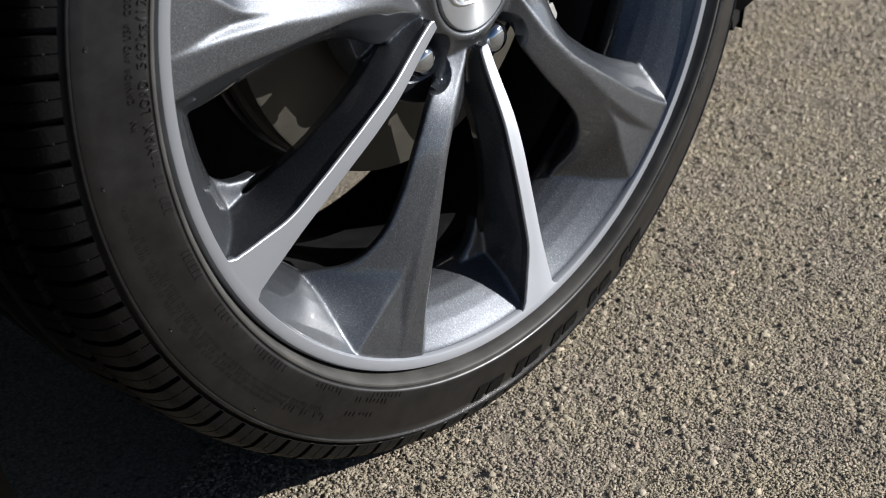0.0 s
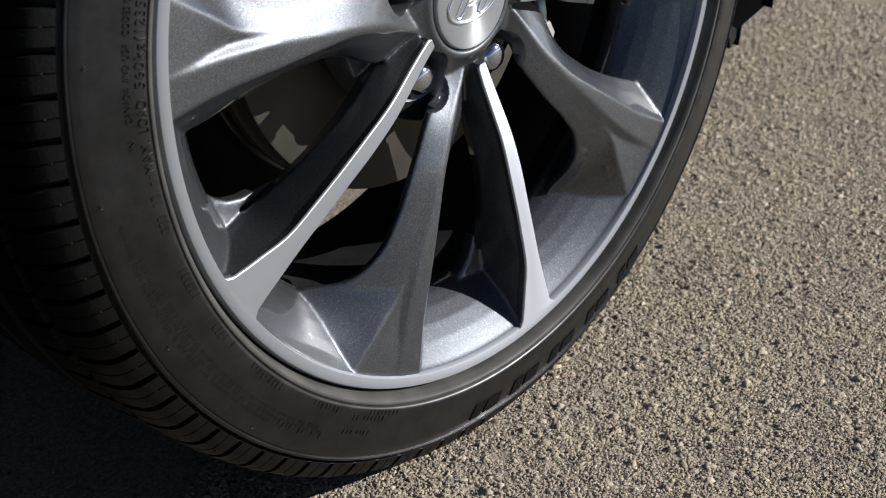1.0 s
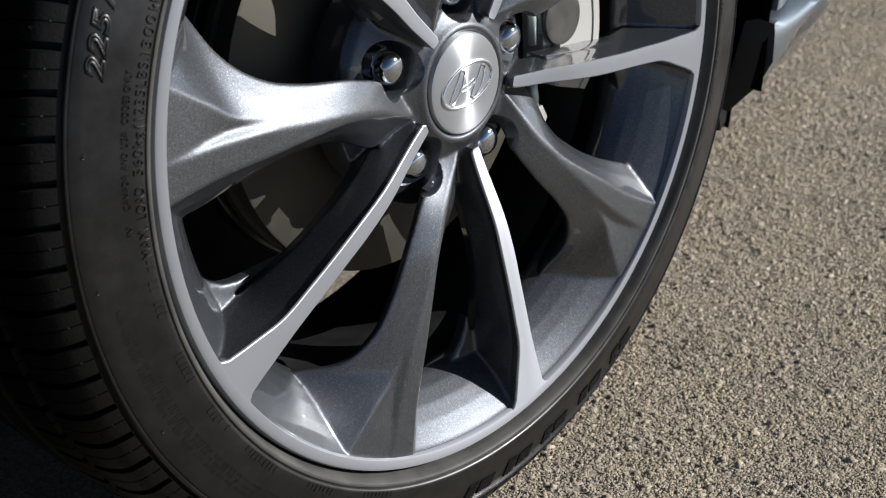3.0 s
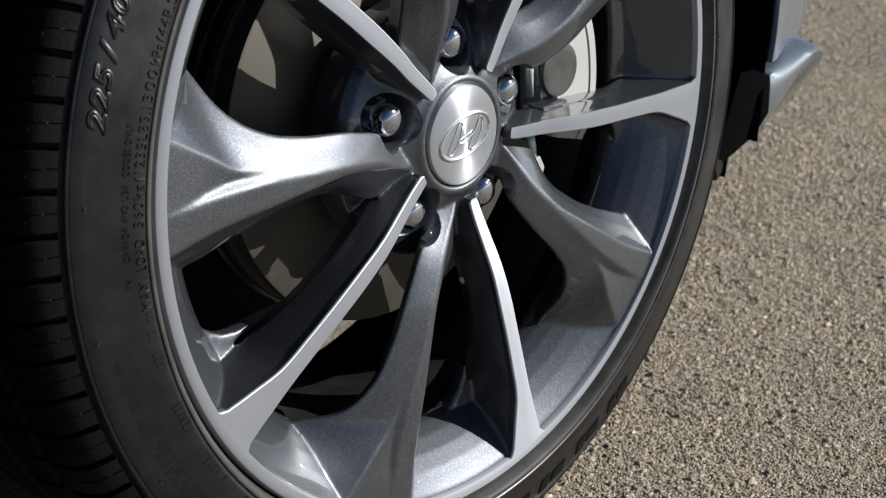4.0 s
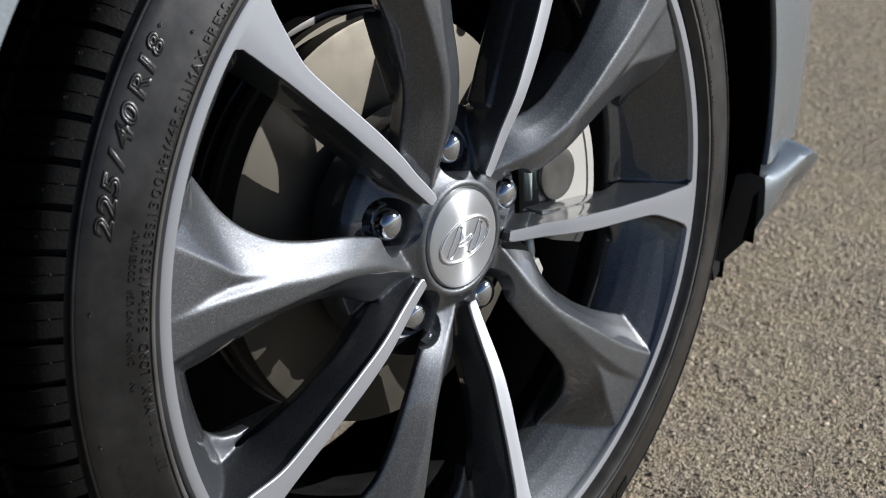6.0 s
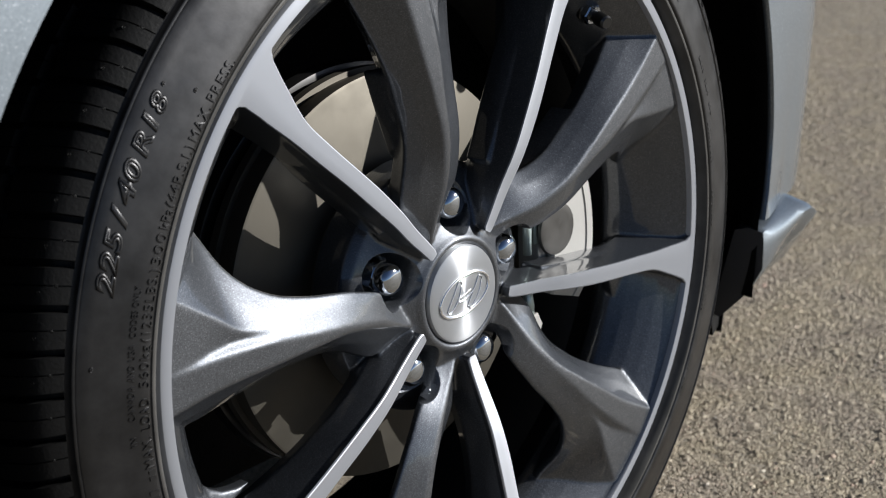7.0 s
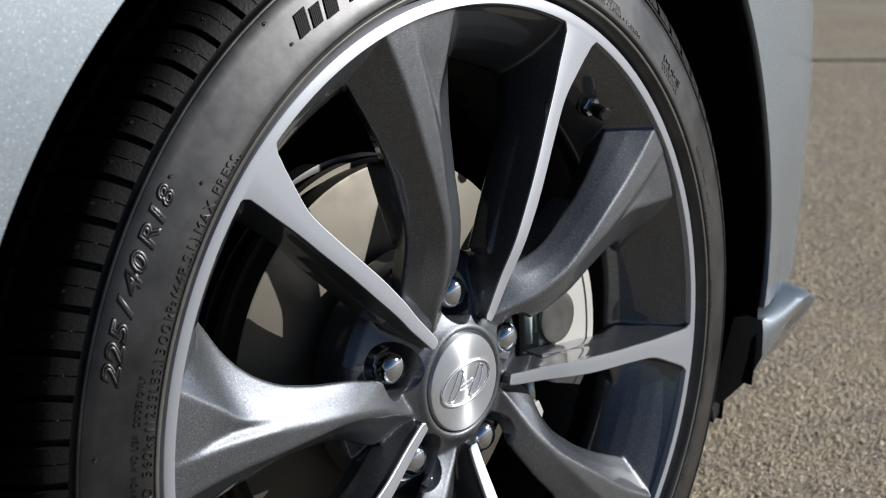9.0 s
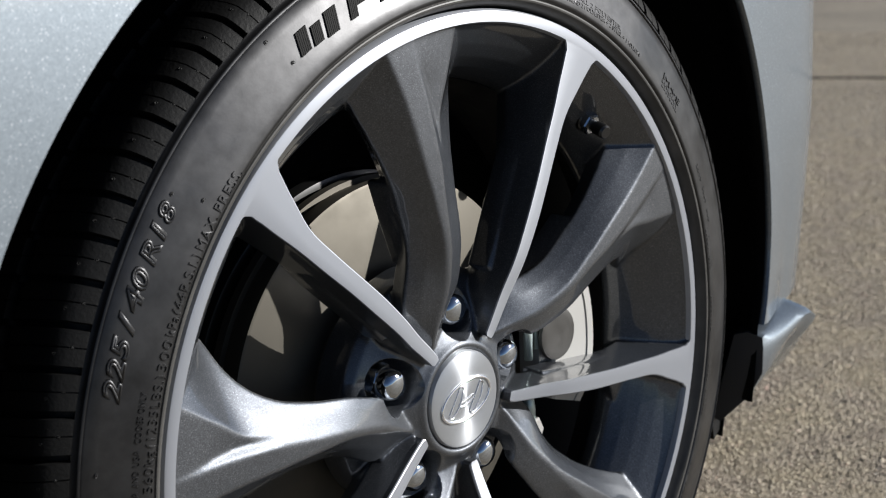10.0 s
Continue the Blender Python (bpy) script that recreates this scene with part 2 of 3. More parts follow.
FLAT_A = [44.0, 34.5, 29.0, 26.6, 25.8, 25.6, 25.9, 26.7, 28.0, 28.7]
FLAT_Y = [-0.0872, -0.0916, -0.0964, -0.1015, -0.1035, -0.1037, -0.1024, -0.1030, -0.1048, -0.1052]
CREST_A = [43.0, 33.5, 28.0, 25.6, 25.0, 25.2, 24.6, 22.3, 20.6, 19.3]
CREST_Y = [-0.0869, -0.0912, -0.0959, -0.1009, -0.1025, -0.1031, -0.1030, -0.1034, -0.1037, -0.1042]
CCW_A = [61.0, 57.5, 52.5, 41.0, 36.8, 37.2, 38.2, 39.0, 39.3, 39.5]
CCW_Y = [-0.0720, -0.0770, -0.0815, -0.0842, -0.0855, -0.0860, -0.0855, -0.0845, -0.0825, -0.0800]
CW_A = [30.0, 22.5, 18.8, 17.8, 19.2, 18.8, 15.5, 10.2, 12.5, 18.0]
CW_Y = [-0.0815, -0.0865, -0.0912, -0.0952, -0.0955, -0.0928, -0.0830, -0.0665, -0.0820, -0.1000]


def wedge_body():
    lines = [curve_through(RIDGE_KN, q, STEPS) for q in (RIDGE_A, RIDGE_Y, STRIP_A, STRIP_Y, FLAT_A, FLAT_Y, CREST_A, CREST_Y, CCW_A, CCW_Y, CW_A, CW_Y)]
    rows = []
    for r, a, y, t, te, f, fe, s, se, c, ce, w, we in zip(STEPS, *lines):
        d = lambda mm: math.degrees(mm / 1000 / r)
        under = min(w, s) + d(16.0) * min(1.0, (r - 0.03) / 0.06)
        rows.append([polar(r, a, y), polar(r, a * 0.45 + c * 0.55, y * 0.5 + ce * 0.5), polar(r, c, ce), polar(r, c - d(4.0), ce + 0.007), polar(r, c - d(9.0), ce + 0.017),
                     polar(r, under, we + 0.009), polar(r, min(w, s) + d(1.5), we + 0.005), polar(r, w, we), polar(r, s * 0.45 + w * 0.55, se * 0.45 + we * 0.55 - 0.0003), polar(r, s, se), polar(r, f, fe), polar(r, t, te)])
    return loft("spoke", rows, paint, 30)


def side_rib(angles, r0, r1, y, proud):
    """A low web along a spoke's flank, from the hub outwards, that ends abruptly."""
    rows = []
    for i, (r, a) in enumerate(zip(np.linspace(r0, r1, len(angles)), angles)):
        d = lambda mm: math.degrees(mm / 1000 / r) * min(1.0, i / 2, (len(angles) - 1 - i) / 1.5) if mm < 5 else math.degrees(mm / 1000 / r)
        rows.append([polar(r, a - d(5.0), y - 0.005), polar(r, a + d(0.3), y - 0.004), polar(r, a + d(proud), y + 0.003), polar(r, a + d(proud), y + 0.014), polar(r, a - d(5.0), y + 0.014)])
    return loft("rib", rows, paint, 30)


def gusset():
    """The web that fills the corner between a turned spoke's flank and the rim."""
    rows = []
    for a, r in ((49.0, 0.2105), (51.0, 0.2090), (53.0, 0.2062), (55.0, 0.2022), (57.0, 0.1965), (58.5, 0.1890), (60.0, 0.1790)):
        rows.append([polar(r, a, -0.0668), polar(r, a, -0.0580), polar(0.2150, a, -0.0580), polar(0.2150, a, -0.0715), polar(r * 0.5 + 0.1075, a, -0.0688)])
    return loft("web", rows, paint, 30)


LIP = [(0.2412, -0.1066), (0.2400, -0.1055), (0.2385, -0.1032), (0.2330, -0.0985), (0.2260, -0.0922), (0.2180, -0.0838), (0.2110, -0.0748), (0.2060, -0.0665), (0.2035, -0.0600),
       (0.2035, -0.0530), (0.2120, -0.0440), (0.2380, -0.0480), (0.2430, -0.0860), (0.2465, -0.0930), (0.2474, -0.1000), (0.2470, -0.1050), (0.2460, -0.1066)]
HUB_P = [(0.0005, -0.0880), (0.0326, -0.0880), (0.0328, -0.0905), (0.0345, -0.0918), (0.0365, -0.0916), (0.0400, -0.0890), (0.0480, -0.0850), (0.0600, -0.0790), (0.0700, -0.0735), (0.0790, -0.0690), (0.0835, -0.0640), (0.0845, -0.0560), (0.0830, -0.0400), (0.0005, -0.0400)]


def casting():
    bm = bmesh.new()
    bm.from_mesh(revolve("lip", LIP, paint, 240, closed=True))
    bm.from_mesh(revolve("hub", HUB_P, paint, 120, closed=True))
    for shape in (turned_body(), wedge_body(), gusset(), side_rib((67.5, 66.6, 66.2, 66.0, 65.9, 65.8, 65.6), 0.085, 0.175, -0.0835, 1.6), side_rib((37.4, 36.9, 36.7, 36.7, 36.8), 0.100, 0.158, -0.0800, 1.2)):
        for k in range(5):
            n0 = len(bm.verts)
            bm.from_mesh(shape)
            bm.verts.ensure_lookup_table()
            bmesh.ops.rotate(bm, verts=bm.verts[n0:], matrix=Matrix.Rotation(radians(72 * k), 3, "Y"))
    me = bpy.data.meshes.new("casting")
    bm.to_mesh(me)
    bm.free()
    ob = new("casting", me)
    m = ob.modifiers.new("cast", "REMESH")
    m.mode, m.voxel_size = "VOXEL", 0.0009
    m = ob.modifiers.new("round", "SMOOTH")
    m.factor, m.iterations = 0.5, 18
    # pockets for the lug nuts
    cut = bmesh.new()
    for k in range(5):
        prof = [(0.0005, -0.130), (0.0225, -0.130), (0.0190, -0.0900), (0.0172, -0.0835), (0.0162, -0.0800), (0.0158, -0.0560), (0.0005, -0.0560)]
        n0 = len(cut.verts)
        cut.from_mesh(revolve("pocket", prof, paint, 40, closed=True))
        cut.verts.ensure_lookup_table()
        x, _, z = polar(0.05715, 84.5 - 72 * k, 0)
        bmesh.ops.translate(cut, verts=cut.verts[n0:], vec=(x, 0, z))
    bmesh.ops.recalc_face_normals(cut, faces=cut.faces)
    cme = bpy.data.meshes.new("pockets")
    cut.to_mesh(cme)
    cut.free()
    cob = new("pockets", cme)
    m = ob.modifiers.new("pockets", "BOOLEAN")
    m.operation, m.object, m.solver = "DIFFERENCE", cob, POCKET_SOLVER
    done = bpy.data.meshes.new_from_object(ob.evaluated_get(bpy.context.evaluated_depsgraph_get()))
    bpy.data.objects.remove(ob)
    bpy.data.objects.remove(cob)
    return done


POCKET_SOLVER = "MANIFOLD"


def parted(me):
    """Splits the casting into rim, hub, five turned and five wedge spokes, keeping its shading whole across the seams."""
    n = len(me.vertices)
    co = np.empty(n * 3)
    me.vertices.foreach_get("co", co)
    co = co.reshape(-1, 3)
    no = np.empty(n * 3)
    me.vertices.foreach_get("normal", no)
    no = no.reshape(-1, 3)
    loops = np.empty(len(me.loops), int)
    me.loops.foreach_get("vertex_index", loops)
    start = np.empty(len(me.polygons), int)
    size = np.empty(len(me.polygons), int)
    me.polygons.foreach_get("loop_start", start)
    me.polygons.foreach_get("loop_total", size)
    centre = np.add.reduceat(co[loops], start) / size[:, None]
    r = np.hypot(centre[:, 0], centre[:, 2])
    ang = np.degrees(np.arctan2(centre[:, 2], centre[:, 0]))
    rel = (ang - 48.0) % 72
    sector = (((ang - 48.0) % 360) // 72).astype(int)
    kind = np.where(rel < 26, 0, 1)       # 0: turned spoke, 1: wedge spoke
    zone = np.where(r < 0.0745, 0, np.where(r > 0.2030, 1, 2 + sector * 2 + kind))
    out = {}
    for q in np.unique(zone):
        sel = np.nonzero(zone == q)[0]
        faces = [loops[start[i]:start[i] + size[i]] for i in sel]
        used = np.unique(np.concatenate(faces))
        back = np.full(n, -1)
        back[used] = np.arange(len(used))
        sub = mesh_of("casting", co[used], [tuple(int(v) for v in back[f]) for f in faces], paint)
        sub.normals_split_custom_set_from_vertices([tuple(v) for v in no[used]])
        out[int(q)] = sub
    return out


pieces = parted(casting())
wheel = put("wheel", pieces[1], car, "dark grey metallic alloy wheel with machined bright faces")
wheel.location = (0, 0, HUB)
put("hub", pieces[0], wheel)
for q, me in pieces.items():
    if q > 1:
        put("spoke", me, wheel)
barrel = [(0.2035, -0.053), (0.2120, -0.045), (0.2160, -0.030), (0.2060, -0.010), (0.2060, 0.030), (0.2230, 0.050), (0.2250, 0.095), (0.240, 0.100), (0.245, 0.105), (0.246, 0.090),
          (0.230, 0.085), (0.228, 0.050), (0.212, 0.030), (0.212, -0.010), (0.236, -0.045)]
# base colour set near black to paint in the deep shade behind the spokes
barrel_mat = material("shade_dark_barrel", (0.016, 0.016, 0.017), 0.5, 0.6)
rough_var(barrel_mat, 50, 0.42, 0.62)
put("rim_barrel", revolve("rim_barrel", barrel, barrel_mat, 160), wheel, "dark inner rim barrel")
put("rim_ring", revolve("rim_ring", [(0.2388, -0.1036), (0.2392, -0.1068), (0.2398, -0.1079), (0.2446, -0.1082), (0.2464, -0.1074), (0.2476, -0.1050), (0.2478, -0.1000)], machined, 300, 30), wheel, "bright machined outer rim ring")
face_me = turned_face()
for k in range(5):
    put("machined_face", face_me, wheel, "bright machined spoke face").rotation_euler = (0, radians(72 * k), 0)

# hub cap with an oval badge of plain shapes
put("center_cap", revolve("center_cap", [(0.0, -0.0936), (0.02, -0.0935), (0.0295, -0.0930), (0.0312, -0.0924), (0.0320, -0.0908), (0.0320, -0.086)], brushed, 120), wheel, "round brushed aluminium hub cap with oval badge")


def bent_tube(points, rad, n=8, closed=False):
    """A round bar along points."""
    p = [Vector(q) for q in points]
    verts, faces = [], []
    m = len(p)
    for i, c in enumerate(p):
        t = (p[(i + 1) % m] - p[i - 1]) if closed or 0 < i < m - 1 else (p[1] - p[0] if i == 0 else p[-1] - p[-2])
        q = t.to_track_quat("Z", "Y")
        for j in range(n):
            a = 2 * math.pi * j / n
            verts.append(c + q @ Vector((rad * math.cos(a), rad * math.sin(a), 0)))
    for i in range(m if closed else m - 1):
        for j in range(n):
            k2 = (i + 1) % m
            faces.append((i * n + j, i * n + (j + 1) % n, k2 * n + (j + 1) % n, k2 * n + j))
    if not closed:
        faces += [tuple(reversed(range(n))), tuple(range((m - 1) * n, m * n))]
    return verts, faces


tilt = radians(10)
oval = []
for i in range(72):
    a = 2 * math.pi * i / 72
    u, w = 0.0232 * math.cos(a), 0.0125 * math.sin(a)
    oval.append((u * math.cos(tilt) - w * math.sin(tilt), -0.0937, u * math.sin(tilt) + w * math.cos(tilt)))
v, f = bent_tube(oval, 0.0011, 8, True)
put("badge_ring", mesh_of("badge_ring", v, f, badge_chrome), wheel, "polished oval badge ring")


def badge_stroke(u0, w0, u1, w1, width):
    """A curved stroke of the badge, drawn by its raised outline."""
    d = Vector((u1 - u0, 0, w1 - w0))
    s = Vector((0, 1, 0)).cross(d).normalized() * width / 2
    sides = [[], []]
    for t in np.linspace(0, 1, 11):
        c = Vector((u0, -0.0937, w0)) + d * t + s * 0.5 * math.sin(t * math.pi)
        h = s * (0.35 + 0.65 * math.sin(math.pi * (0.15 + 0.7 * t)))
        sides[0].append(c - h)
        sides[1].append(c + h)
    v, f = bent_tube(sides[0] + sides[1][::-1], 0.00055, 6, True)
    return mesh_of("badge_stroke", v, f, badge_chrome)


for q in ((-0.0155, -0.0082, -0.0035, 0.0095, 0.0056), (0.0035, -0.0095, 0.0155, 0.0082, 0.0056), (-0.0068, -0.0023, 0.0068, 0.0009, 0.0032)):
    put("badge_stroke", badge_stroke(*q), wheel)

# lug nuts: hexagon with a domed end
rows = []
for y, rad, hexy in ((-0.060, 0.0122, 1), (-0.0735, 0.0122, 1), (-0.0745, 0.0112, 0.5), (-0.0752, 0.0104, 0), (-0.0800, 0.0103, 0), (-0.0826, 0.0095, 0), (-0.0846, 0.0075, 0), (-0.0857, 0.0045, 0), (-0.0860, 0.001, 0)):
    row = []
    for i in range(48):
        a = 2 * math.pi * i / 48
        h = rad * (1 - hexy) + hexy * min(0.0105 / math.cos((a + math.pi / 6) % (math.pi / 3) - math.pi / 6), rad)
        row.append((h * math.cos(a), y, h * math.sin(a)))
    rows.append(row)
nut = loft("lug_nut", rows, chrome, 30)
for k in range(5):
    o = put("lug_nut", nut, wheel, "chrome domed lug nut")
    x, _, z = polar(0.05715, 84.5 - 72 * k, 0)
    o.location, o.rotation_euler = (x, 0, z), (0, 0.35 * k, 0)

# tyre valve by a spoke root at the rim
vx, _, vz = polar(0.2140, 44.0, 0)
axis = Vector((-0.35 * math.cos(radians(44)), -0.93, -0.35 * math.sin(radians(44)))).normalized()
base = Vector((vx - 0.003, -0.0795, vz + 0.008))
valve_rows = []
qv = axis.to_track_quat("Z", "Y")
for h, rad in ((-0.004, 0.0075), (0.002, 0.0075), (0.003, 0.0062), (0.008, 0.0062), (0.009, 0.0040), (0.013, 0.0038), (0.0135, 0.0050), (0.022, 0.0049), (0.0235, 0.0038)):
    valve_rows.append([base + qv @ Vector((rad * math.cos(a), rad * math.sin(a), h)) for a in np.linspace(0, 2 * math.pi, 14, endpoint=False)])
dark_metal = material("dark_metal", (0.07, 0.07, 0.07), 0.28, 0.9)
nut_rows = [[base + qv @ Vector((rad * math.cos(a), rad * math.sin(a), h)) for a in np.linspace(0, 2 * math.pi, 6, endpoint=False)] for h, rad in ((0.001, 0.0075), (0.0078, 0.0075), (0.0088, 0.0065))]
put("valve_nut", loft("valve_nut", nut_rows, chrome, 20), wheel, "bright hexagon valve nut")
put("valve_stem", loft("valve_stem", valve_rows, dark_metal, 30), wheel, "short metal tyre valve with black cap")

# ---- tyre ----
BEAD = [(0.2445, -0.0860), (0.2484, -0.0950), (0.2490, -0.1030), (0.2511, -0.1092), (0.2525, -0.1119), (0.2535, -0.1129), (0.2545, -0.1131), (0.2553, -0.1129), (0.2558, -0.1120), (0.2562, -0.1121)]
SIDE = [(0.2562, -0.1121), (0.2567, -0.1130), (0.2576, -0.1136), (0.2590, -0.1137), (0.2640, -0.1128), (0.2680, -0.1117), (0.2740, -0.1099), (0.2800, -0.1081),
        (0.2865, -0.1060), (0.2925, -0.1041), (0.2934, -0.1031), (0.2943, -0.1043), (0.2951, -0.1041), (0.2957, -0.1034), (0.2962, -0.1008), (0.2976, -0.1000)]
dusty = material("dusty_rubber", (0.005, 0.005, 0.005), 0.46, Specular_IOR_Level=0.3)
dn = noise_tex(dusty, 30, 6)
link(dusty, ramp(dusty, dn, 0, [(0.3, (0.028, 0.0272, 0.0258)), (0.7, (0.070, 0.0680, 0.0640))]), 0, bsdf(dusty), "Base Color")
put("bead_rib", revolve("bead_rib", BEAD, dusty, 320, 25), wheel, "dusty rubber rib beside the rim")
put("tyre", revolve("tyre", SIDE, rubber, 320, 50), wheel, "black low-profile rubber tyre with raised lettering")


def side_at(r):
    p = np.array(SIDE)
    return float(np.interp(r, p[:, 0], p[:, 1]))


def tread():
    prof = [(0.2976, -0.1000), (0.2983, -0.1017), (0.3010, -0.1004), (0.3055, -0.0976), (0.3095, -0.0944), (0.3125, -0.0890), (0.3145, -0.0820), (0.3158, -0.0740), (0.3165, -0.0660), (0.3165, -0.0640), (0.3095, -0.0630), (0.3095, -0.0560), (0.3170, -0.0550),
            (0.3180, -0.040), (0.3183, -0.024), (0.311, -0.023), (0.311, -0.014), (0.3185, -0.013), (0.3186, 0.013), (0.311, 0.014), (0.311, 0.023), (0.3183, 0.024), (0.318, 0.04), (0.317, 0.055), (0.3095, 0.056), (0.3095, 0.063), (0.3165, 0.064),
            (0.3145, 0.082), (0.3095, 0.0945), (0.3010, 0.103), (0.29, 0.109), (0.276, 0.112), (0.26, 0.107), (0.245, 0.09)]
    pitches = 88
    stations = [(0.0, 0), (0.03, 1), (0.16, 1), (0.19, 0), (0.35, 0), (0.565, 0), (0.572, 0.4), (0.592, 0.4), (0.60, 0), (0.80, 0)]
    k = len(prof)
    v, f = [], []
    for p in range(pitches):
        for t, g in stations:
            for i, (r, y) in enumerate(prof):
                cutting = g if abs(y) < 0.1025 and abs(y) > 0.063 and r > 0.299 else (g * 0.8 if 0.024 < abs(y) < 0.056 and r > 0.315 else 0)
                a = (p + t) / pitches * 2 * math.pi + 0.55 * (y + 0.105) * (1 if y < 0 else 0.4)
                rr = r - 0.0055 * cutting
                v.append((rr * math.cos(a), y + 0.002 * cutting * (1 if y < 0 else -1), max(rr * math.sin(a), -HUB + 0.0008)))
    n = pitches * len(stations)
    for i in range(n):
        j = (i + 1) % n
        for q in range(k - 1):
            f.append((i * k + q, i * k + q + 1, j * k + q + 1, j * k + q))
    me = mesh_of("tread", v, f, tread_rubber)
    sharpen(me, 30)
    return me


tread_rubber = material("tread_rubber", (0.0035, 0.0035, 0.0035), 0.55, Specular_IOR_Level=0.22)
bump(tread_rubber, noise_tex(tread_rubber, 500, 3), 0, 0.25, 0.001)
put("tread", tread(), wheel, "siped shoulder tread blocks")


def lettering(words, r, a_start, size, raised, outline=False, shear=0.0, spread=1.0, fit=None):
    """Raised writing on the sidewall, read clockwise from a_start (degrees), feet towards the hub at radius r; fit: its arc in degrees."""
    cu = bpy.data.curves.new("lettering", "FONT")
    cu.body, cu.size, cu.shear, cu.space_character, cu.resolution_u = words, size, shear, spread, 3
    if outline:
        cu.fill_mode, cu.bevel_depth, cu.bevel_resolution = "NONE", 0.0007, 1
    else:
        cu.extrude = raised
    tmp = new("lettering", cu)
    me = bpy.data.meshes.new_from_object(tmp.evaluated_get(bpy.context.evaluated_depsgraph_get()))
    bpy.data.objects.remove(tmp)
    n = len(me.vertices)
    co = np.empty(n * 3)
    me.vertices.foreach_get("co", co)
    co = co.reshape(-1, 3)
    sx = radians(fit) * r / np.ptp(co[:, 0]) if fit else 1.0
    a = radians(a_start) - (co[:, 0] - co[:, 0].min()) * sx / r
    rr = r + co[:, 1]
    yy = np.interp(rr, [p[0] for p in SIDE], [p[1] for p in SIDE]) - co[:, 2] - (0.0001 if outline else 0)
    me.vertices.foreach_set("co", np.stack([rr * np.cos(a), yy, rr * np.sin(a)], -1).ravel())
    me.materials.clear()
    me.materials.append(rubber)
    me.update()
    return put("lettering", me, wheel, "raised rubber lettering")


for word, a0, a1 in (("225", 162.9, 156.0), ("/", 156.0, 153.6), ("40", 153.7, 149.0), ("R", 148.7, 146.1), ("1", 145.9, 144.3), ("8", 144.1, 142.0)):
    lettering(word, 0.2793, a0, 0.0118, 0.0005, True, 0.25, 1.1, a0 - a1)
for word, a0, a1 in (("MAX.", 182.0, 178.3), ("LOAD", 177.4, 173.8), ("560", 172.5, 169.7), ("kg", 169.4, 167.8), ("(1235LBS.)", 167.4, 159.4), ("300", 158.9, 155.5), ("kPa", 155.0, 152.8), ("(44P.S.I.)", 152.5, 145.6), ("MAX.", 145.0, 140.9), ("PRESS.", 140.2, 134.9)):
    lettering(word, 0.2581, a0, 0.0074, 0.0007, False, 0, 1.15, a0 - a1)
for word, a0, a1 in (("IN", 179.0, 178.0), ("CANADA", 176.1, 172.2), ("AND", 171.7, 169.9), ("USA", 169.4, 167.6), ("CODES", 166.9, 164.0), ("ONLY", 163.6, 161.4)):
    lettering(word, 0.2658, a0, 0.0047, 0.0006, False, 0, 1.15, a0 - a1)
lettering("M+S", 0.2705, 42.2, 0.0078, 0.0008, False, 0.0, 1.05, 6.2)
lettering("SIDEWALL 2 POLYESTER", 0.2655, 71.0, 0.0046, 0.0004, False, 0, 1.0, 15.0)
lettering("TREAD 2 POLYESTER + 2 STEEL + 1 NYLON", 0.2618, 70.0, 0.0040, 0.0004, False, 0, 1.0, 20.0)


word_rng = random.Random(11)


def raised_bars(r, a0, count, step, height, width, lean=0.0, gap=(), raised=0.0006, mat=None, name="raised_mark"):
    """A row of plain raised bars in place of writing that cannot be read."""
    v, f = [], []
    for i in range(count):
        if i in gap:
            continue
        w = width * word_rng.uniform(0.5, 1.15)
        h = height * word_rng.choice((0.7, 1.0, 1.0))
        a = radians(a0) - radians(step) * i
        corners = []
        for up in (0, 1):
            for side in (-1, 1):
                rr = r + up * h
                aa = a - (side * w / 2 + lean * up * h) / rr
                corners.append((rr, aa))
        n = len(v)
        for lift in (-0.0006, raised):
            for rr, aa in corners:
                v.append((rr * math.cos(aa), side_at(rr) - lift, rr * math.sin(aa)))
        f += [(n + 4, n + 5, n + 7, n + 6), (n, n + 1, n + 5, n + 4), (n + 2, n + 3, n + 7, n + 6), (n, n + 2, n + 6, n + 4), (n + 1, n + 3, n + 7, n + 5)]
    me = mesh_of(name, v, f, mat or rubber, False)
    return tagged(put(name, me, wheel), kind="stuff")


for r0, a0, widths, height in ((0.2584, 189.6, (0.0125, 0.0085, 0.0080), 0.0050), (0.2582, 199.5, (0.0200,), 0.0050), (0.2582, 209.0, (0.0040, 0.0150), 0.0050), (0.2584, 220.5, (0.0330,), 0.0046),
                              (0.2584, 232.6, (0.0240,), 0.0046), (0.2622, 242.5, (0.0210, 0.0060), 0.0036), (0.2580, 245.0, (0.0270,), 0.0036), (0.2650, 25.0, (0.0160, 0.0160, 0.0120), 0.0034),
                              (0.2780, 232.5, (0.0050, 0.0050, 0.0090, 0.0160), 0.0036), (0.2728, 241.0, (0.0130, 0.0100), 0.0030), (0.2672, 42.4, (0.0290,), 0.0026), (0.2640, 42.2, (0.0270,), 0.0024),
                              (0.2584, 14.0, (0.0200, 0.0120), 0.0046), (0.2584, 2.0, (0.0300,), 0.0046), (0.2584, -10.0, (0.0160, 0.0200), 0.0046), (0.2584, -27.0, (0.0120, 0.0140), 0.0046)):
    at = a0
    for w in widths:
        raised_bars(r0, at - math.degrees(0.0013 / r0), max(1, round(w / 0.0036)), math.degrees(0.0036 / r0), height, 0.0024, raised=0.0004)
        at -= math.degrees((w + 0.003) / r0)
rng_words = random.Random(5)
